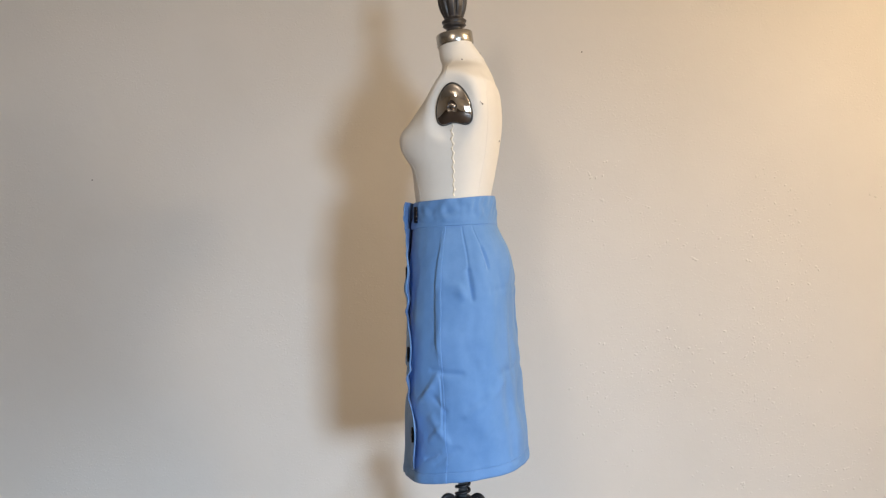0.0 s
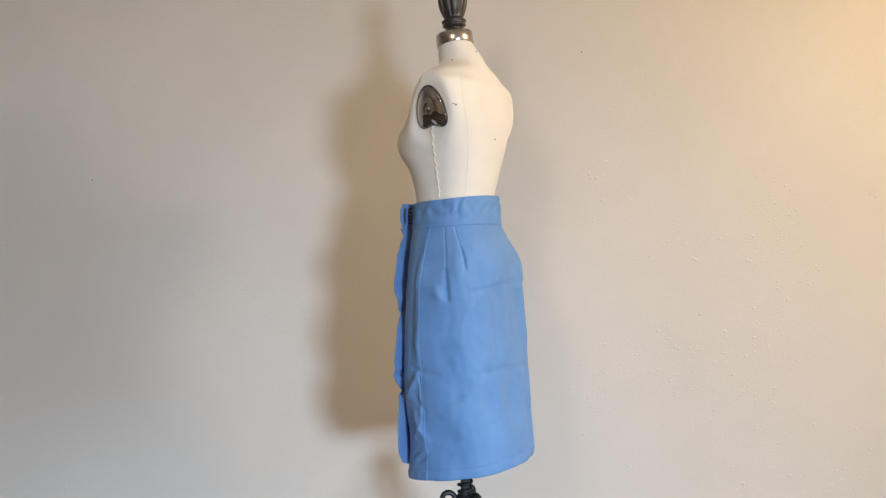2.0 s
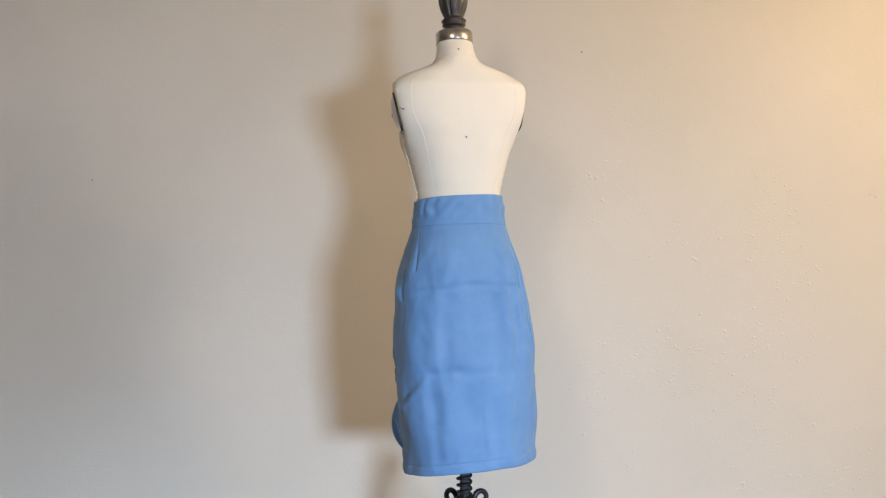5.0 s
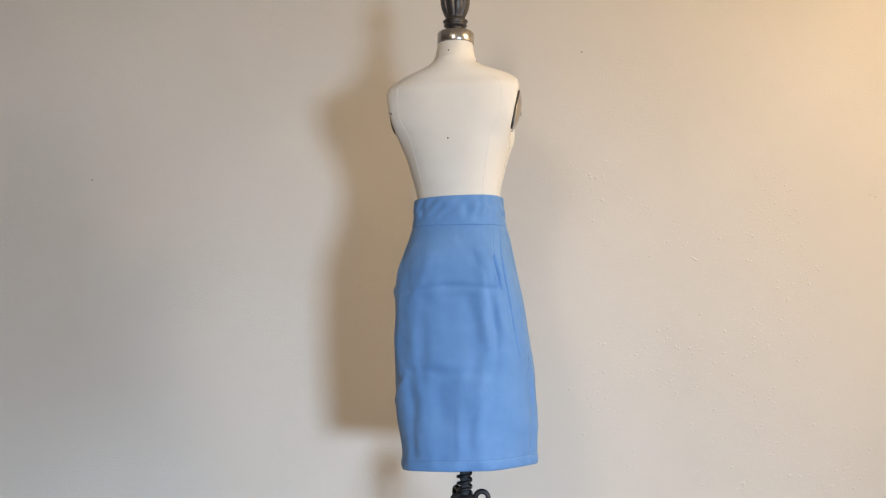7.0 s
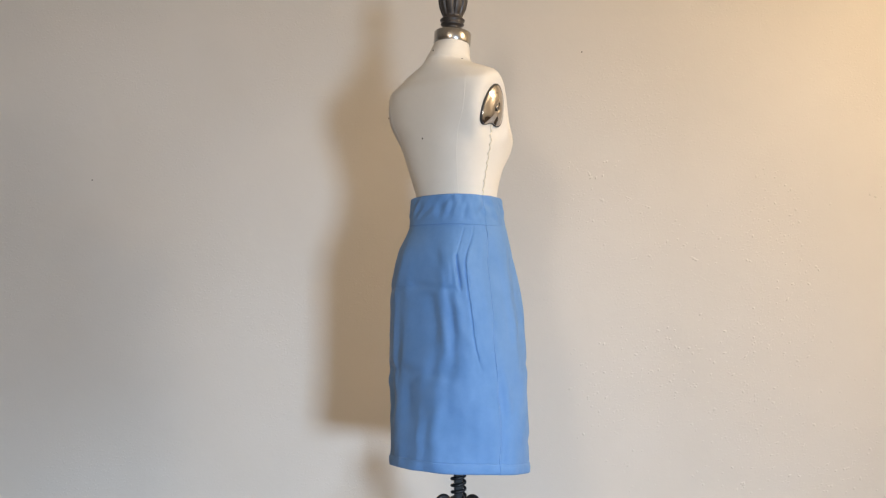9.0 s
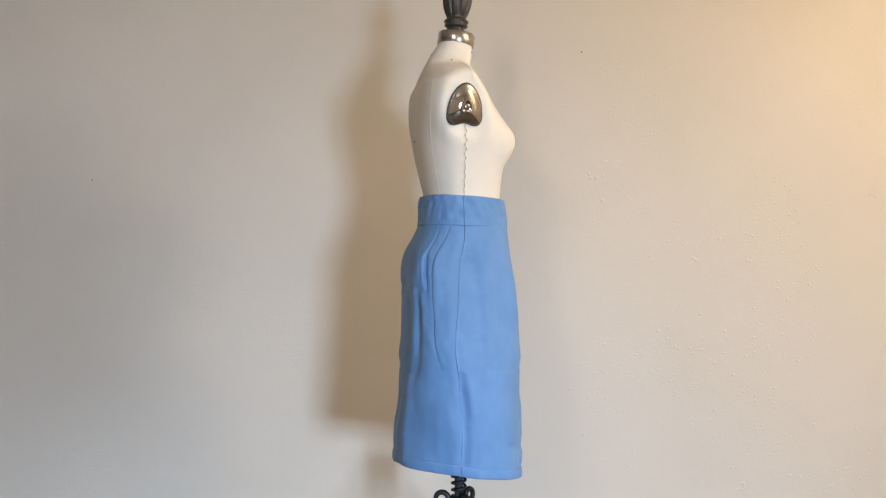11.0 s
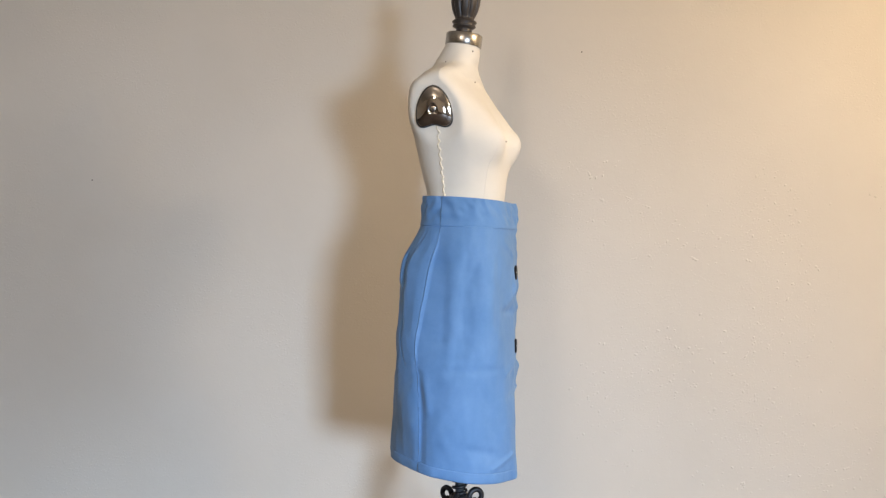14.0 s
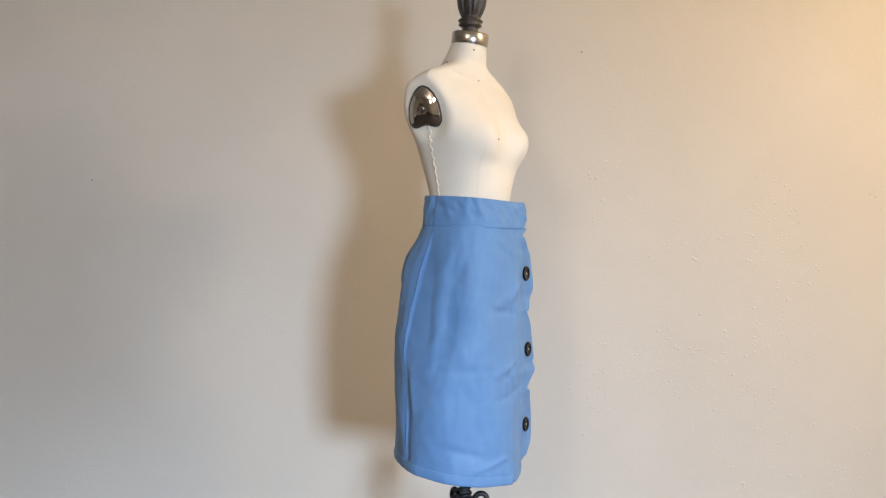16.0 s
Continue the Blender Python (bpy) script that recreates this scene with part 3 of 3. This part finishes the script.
def shoulder_plate(side):
    thing = new("shoulder_plate")
    thing.matrix_world = pose(0, 0, 0)
    zc = 0.369
    m = Matrix(((0, 0, side, 0), (side, 0, 0, 0), (0, 1, 0, 0), (0, 0, 0, 1)))  # plate x: forward, y: up, z: outwards
    m = Matrix.Translation((side * (plate_x(zc) + 0.001), -0.0115, BASE + zc)) @ pose(0, 0, 0, 0, side * 12, side * 9) @ m
    out = plate_outline(64)

    def ring(scale, z):
        return [(x * scale, y * scale, z) for x, y in out]
    rim = link("rim", rings_mesh("rim", [ring(0.99, -0.004), ring(1.02, 0.0), ring(1.02, 0.0034), ring(1.0, 0.0044), ring(0.95, 0.0044)]), RUBBER, thing, "dark bevelled rim")
    rim.matrix_local = m
    face = link("plate", rings_mesh("plate", [ring(0.965, 0.003), ring(0.955, 0.0050), ring(0.93, 0.0058), ring(0.88, 0.0066), ring(0.8, 0.0086), ring(0.7, 0.0115), ring(0.58, 0.0140), ring(0.44, 0.0160),
                                              ring(0.3, 0.0170), ring(0.24, 0.0172), ring(0.22, 0.0162), ring(0.1, 0.0160)]), CHROME, thing, "polished dark chrome plate")
    face.matrix_local = m
    screw = link("screw", lathe("screw", [(0.0, 0.0150), (0.0085, 0.0150), (0.0085, 0.0172), (0.0070, 0.0184), (0.0050, 0.0188), (0.0001, 0.0190)], 24), NICKEL, face, "nickel cross-head screw")
    bm = bmesh.new()
    box(bm, -0.004, 0.004, -0.0008, 0.0008, 0.0186, 0.0193)
    box(bm, -0.0008, 0.0008, -0.004, 0.004, 0.0187, 0.0194)
    part("slot", bm, PIN, screw)
    return tagged(thing, "polished dark chrome plate screwed over the arm opening", "arm plate", "arm plates of the dress form")


def iron_leg(turn):
    """A scrolled leg: a curl beside the pole, then a bow down to the foot."""
    flat = []
    for i in range(46):  # the curl
        a = radians(-150 + 430 * i / 45)
        r = 0.010 + 0.016 * i / 45
        flat.append((0.050 + r * math.cos(a) * 0.95, 0.304 + r * math.sin(a)))
    x, z = flat[-1]
    for i in range(1, 30):
        t = i / 29
        flat.append((x + (0.30 - x) * t ** 1.25, z + 0.0 - (z - 0.016) * (t ** 0.8) - 0.035 * math.sin(math.pi * t) + 0.05 * math.sin(math.pi * t) ** 3))
    c, s = math.cos(radians(turn)), math.sin(radians(turn))
    return tube("leg", [(p * c, p * s, q) for p, q in flat], [0.0065 + 0.003 * i / len(flat) for i in range(len(flat))], 10)


def stand():
    thing = new("dress_form_stand")
    thing.matrix_world = pose(0, 0, 0)
    link("pole", lathe("pole", [(0.0, 0.10), (0.0125, 0.10), (0.0125, 1.56), (0.0, 1.56)], 24), STEEL, thing, "grey steel pole")
    path = [(0.0185 * math.cos(a), 0.0185 * math.sin(a), 0.318 + 0.0185 * a / (2 * math.pi)) for a in (2 * math.pi * i / 22 for i in range(22 * 8))]
    link("spring", tube("spring", path, 0.0042, 8), IRON, thing, "black coil spring round the pole")
    link("collar", lathe("collar", [(0.0126, 0.285), (0.024, 0.285), (0.027, 0.290), (0.027, 0.308), (0.022, 0.316), (0.0126, 0.316)], 32), IRON, thing)
    link("hub", lathe("hub", [(0.0, 0.09), (0.030, 0.10), (0.036, 0.13), (0.026, 0.17), (0.022, 0.22), (0.028, 0.27), (0.022, 0.285), (0.0, 0.285)], 32), IRON, thing)
    for turn in (9, 129, 249):
        link("leg", iron_leg(turn), IRON, thing, "scrolled black iron leg")
        foot = link("foot", lathe("foot", [(0.0, 0.0), (0.016, 0.0), (0.018, 0.008), (0.012, 0.020), (0.0, 0.022)], 20), IRON, thing)
        foot.location = (0.30 * math.cos(radians(turn)), 0.30 * math.sin(radians(turn)), 0.0)
    # neck cap, tipped forward with the neck
    tip = Matrix.Translation((0, 0.008, BASE + 0.566)) @ pose(0, 0, 0, -8, 0, 0)
    cap = link("neck_cap", lathe("neck_cap", [(0.0, 0.0), (0.0500, 0.0), (0.0512, 0.002), (0.0512, 0.031), (0.0495, 0.0335), (0.0450, 0.0340), (0.030, 0.0325), (0.0, 0.032)], 64),
               NICKEL, thing, "brushed nickel neck cap")
    cap.matrix_local = tip
    fin = link("finial", lathe("finial", [(0.0000, 0.0200), (0.0200, 0.0220), (0.0231, 0.0340), (0.0200, 0.0370), (0.0270, 0.0400), (0.0330, 0.0445), (0.0303, 0.0490), (0.0281, 0.0500), (0.0341, 0.0545), (0.0347, 0.0575), (0.0308, 0.0610), (0.0259, 0.0640),
                                          (0.0281, 0.0700), (0.0330, 0.0800), (0.0374, 0.0920), (0.0407, 0.1080), (0.0418, 0.1250), (0.0396, 0.1420), (0.0330, 0.1600), (0.0200, 0.1760), (0.0140, 0.1840),
                                          (0.0170, 0.1900), (0.0160, 0.1980), (0.0080, 0.2060), (0.0001, 0.2090)], 144, 9, 0.0060, (0.064, 0.180)), DARKWOOD, thing, "fluted dark stained wooden finial")
    fin.matrix_local = Matrix.Translation((0, 0.008, BASE + 0.577)) @ pose(0, 0, 0, -4, 0, 0)
    return tagged(thing, "black iron scrolled stand with nickel neck cap and wooden finial", "dress form stand")


def shadow_blocker(x, y):
    """Unlit lamp shape, added unseen behind the camera to shadow the wall softly."""
    thing = new("shadow_blocker")
    thing.location = (x, y, 0)
    link("base", lathe("base", [(0.0, 0.0), (0.125, 0.0), (0.13, 0.006), (0.125, 0.016), (0.04, 0.026), (0.014, 0.04), (0.0, 0.04)], 48), IRON, thing)
    link("pole", lathe("pole", [(0.0, 0.03), (0.009, 0.03), (0.009, 0.93), (0.0, 0.93)], 20), IRON, thing)
    shade = lathe("shade", [(0.135, 0.75), (0.137, 0.752), (0.115, 0.928), (0.113, 0.93), (0.110, 0.928), (0.132, 0.752), (0.135, 0.75)], 64)
    link("shade", shade, LINEN, thing, "cream drum shade, added to block daylight")
    link("finial", lathe("finial", [(0.0, 0.925), (0.012, 0.928), (0.014, 0.936), (0.009, 0.946), (0.0, 0.95)], 20), IRON, thing)
    return tagged(thing, "small unlit lamp shape with a cream drum shade, added to shadow the wall", "floor lamp")


shadow_blocker(0.53, -2.92)
FORM, SKIRT_THING, STAND = dress_form(), skirt(), stand()
PLATES = [shoulder_plate(-1), shoulder_plate(1)]

# seconds, turn in degrees, shift in x and y, lean in x and y
TURN = [
    (0.0, -80.1, 0.0486, -0.0059, -0.0094, 0.0103),
    (0.5, -76.5, 0.0485, -0.0012, -0.0104, 0.0074),
    (1.0, -71.2, 0.0481, 0.0035, -0.0120, 0.0017),
    (1.5, -65.4, 0.0500, 0.0045, -0.0141, -0.0041),
    (2.0, -58.6, 0.0510, -0.0007, -0.0163, -0.0063),
    (2.5, -50.9, 0.0499, -0.0076, -0.0190, -0.0054),
    (3.0, -42.5, 0.0506, -0.0123, -0.0204, -0.0045),
    (3.5, -33.7, 0.0475, -0.0148, -0.0227, -0.0041),
    (4.0, -25.1, 0.0460, -0.0160, -0.0206, -0.0029),
    (6.5, 6.2, 0.0442, -0.0022, -0.0225, -0.0087),
    (7.0, 13.7, 0.0456, -0.0019, -0.0221, -0.0114),
    (7.5, 21.8, 0.0433, -0.0030, -0.0230, -0.0116),
    (8.0, 29.6, 0.0404, -0.0077, -0.0221, -0.0079),
    (8.5, 38.7, 0.0337, -0.0145, -0.0207, -0.0017),
    (9.0, 45.4, 0.0300, -0.0201, -0.0194, 0.0048),
    (11.5, 83.9, 0.0366, 0.0017, -0.0123, 0.0061),
    (12.0, 89.9, 0.0403, 0.0054, -0.0072, 0.0082),
    (12.5, 93.2, 0.0410, 0.0092, -0.0064, 0.0074),
    (13.0, 97.3, 0.0419, 0.0121, -0.0052, 0.0053),
    (13.5, 103.5, 0.0442, 0.0134, -0.0027, 0.0032),
    (14.0, 112.0, 0.0478, 0.0136, 0.0018, 0.0009),
    (14.5, 117.4, 0.0484, 0.0119, 0.0028, -0.0002),
    (15.0, 120.8, 0.0504, 0.0082, 0.0037, 0.0018),
    (15.5, 122.5, 0.0531, 0.0033, 0.0063, 0.0065),
    (16.0, 129.7, 0.0627, -0.0028, 0.0075, 0.0137),
]


def motions():
    for thing in (FORM, SKIRT_THING, STAND, *PLATES):
        rows = []
        for t, a, x, y, lx, ly in TURN:
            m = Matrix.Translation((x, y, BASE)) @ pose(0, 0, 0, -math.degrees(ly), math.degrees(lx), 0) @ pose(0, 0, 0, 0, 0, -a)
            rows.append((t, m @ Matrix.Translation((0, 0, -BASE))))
        walk(thing, rows)


motions()
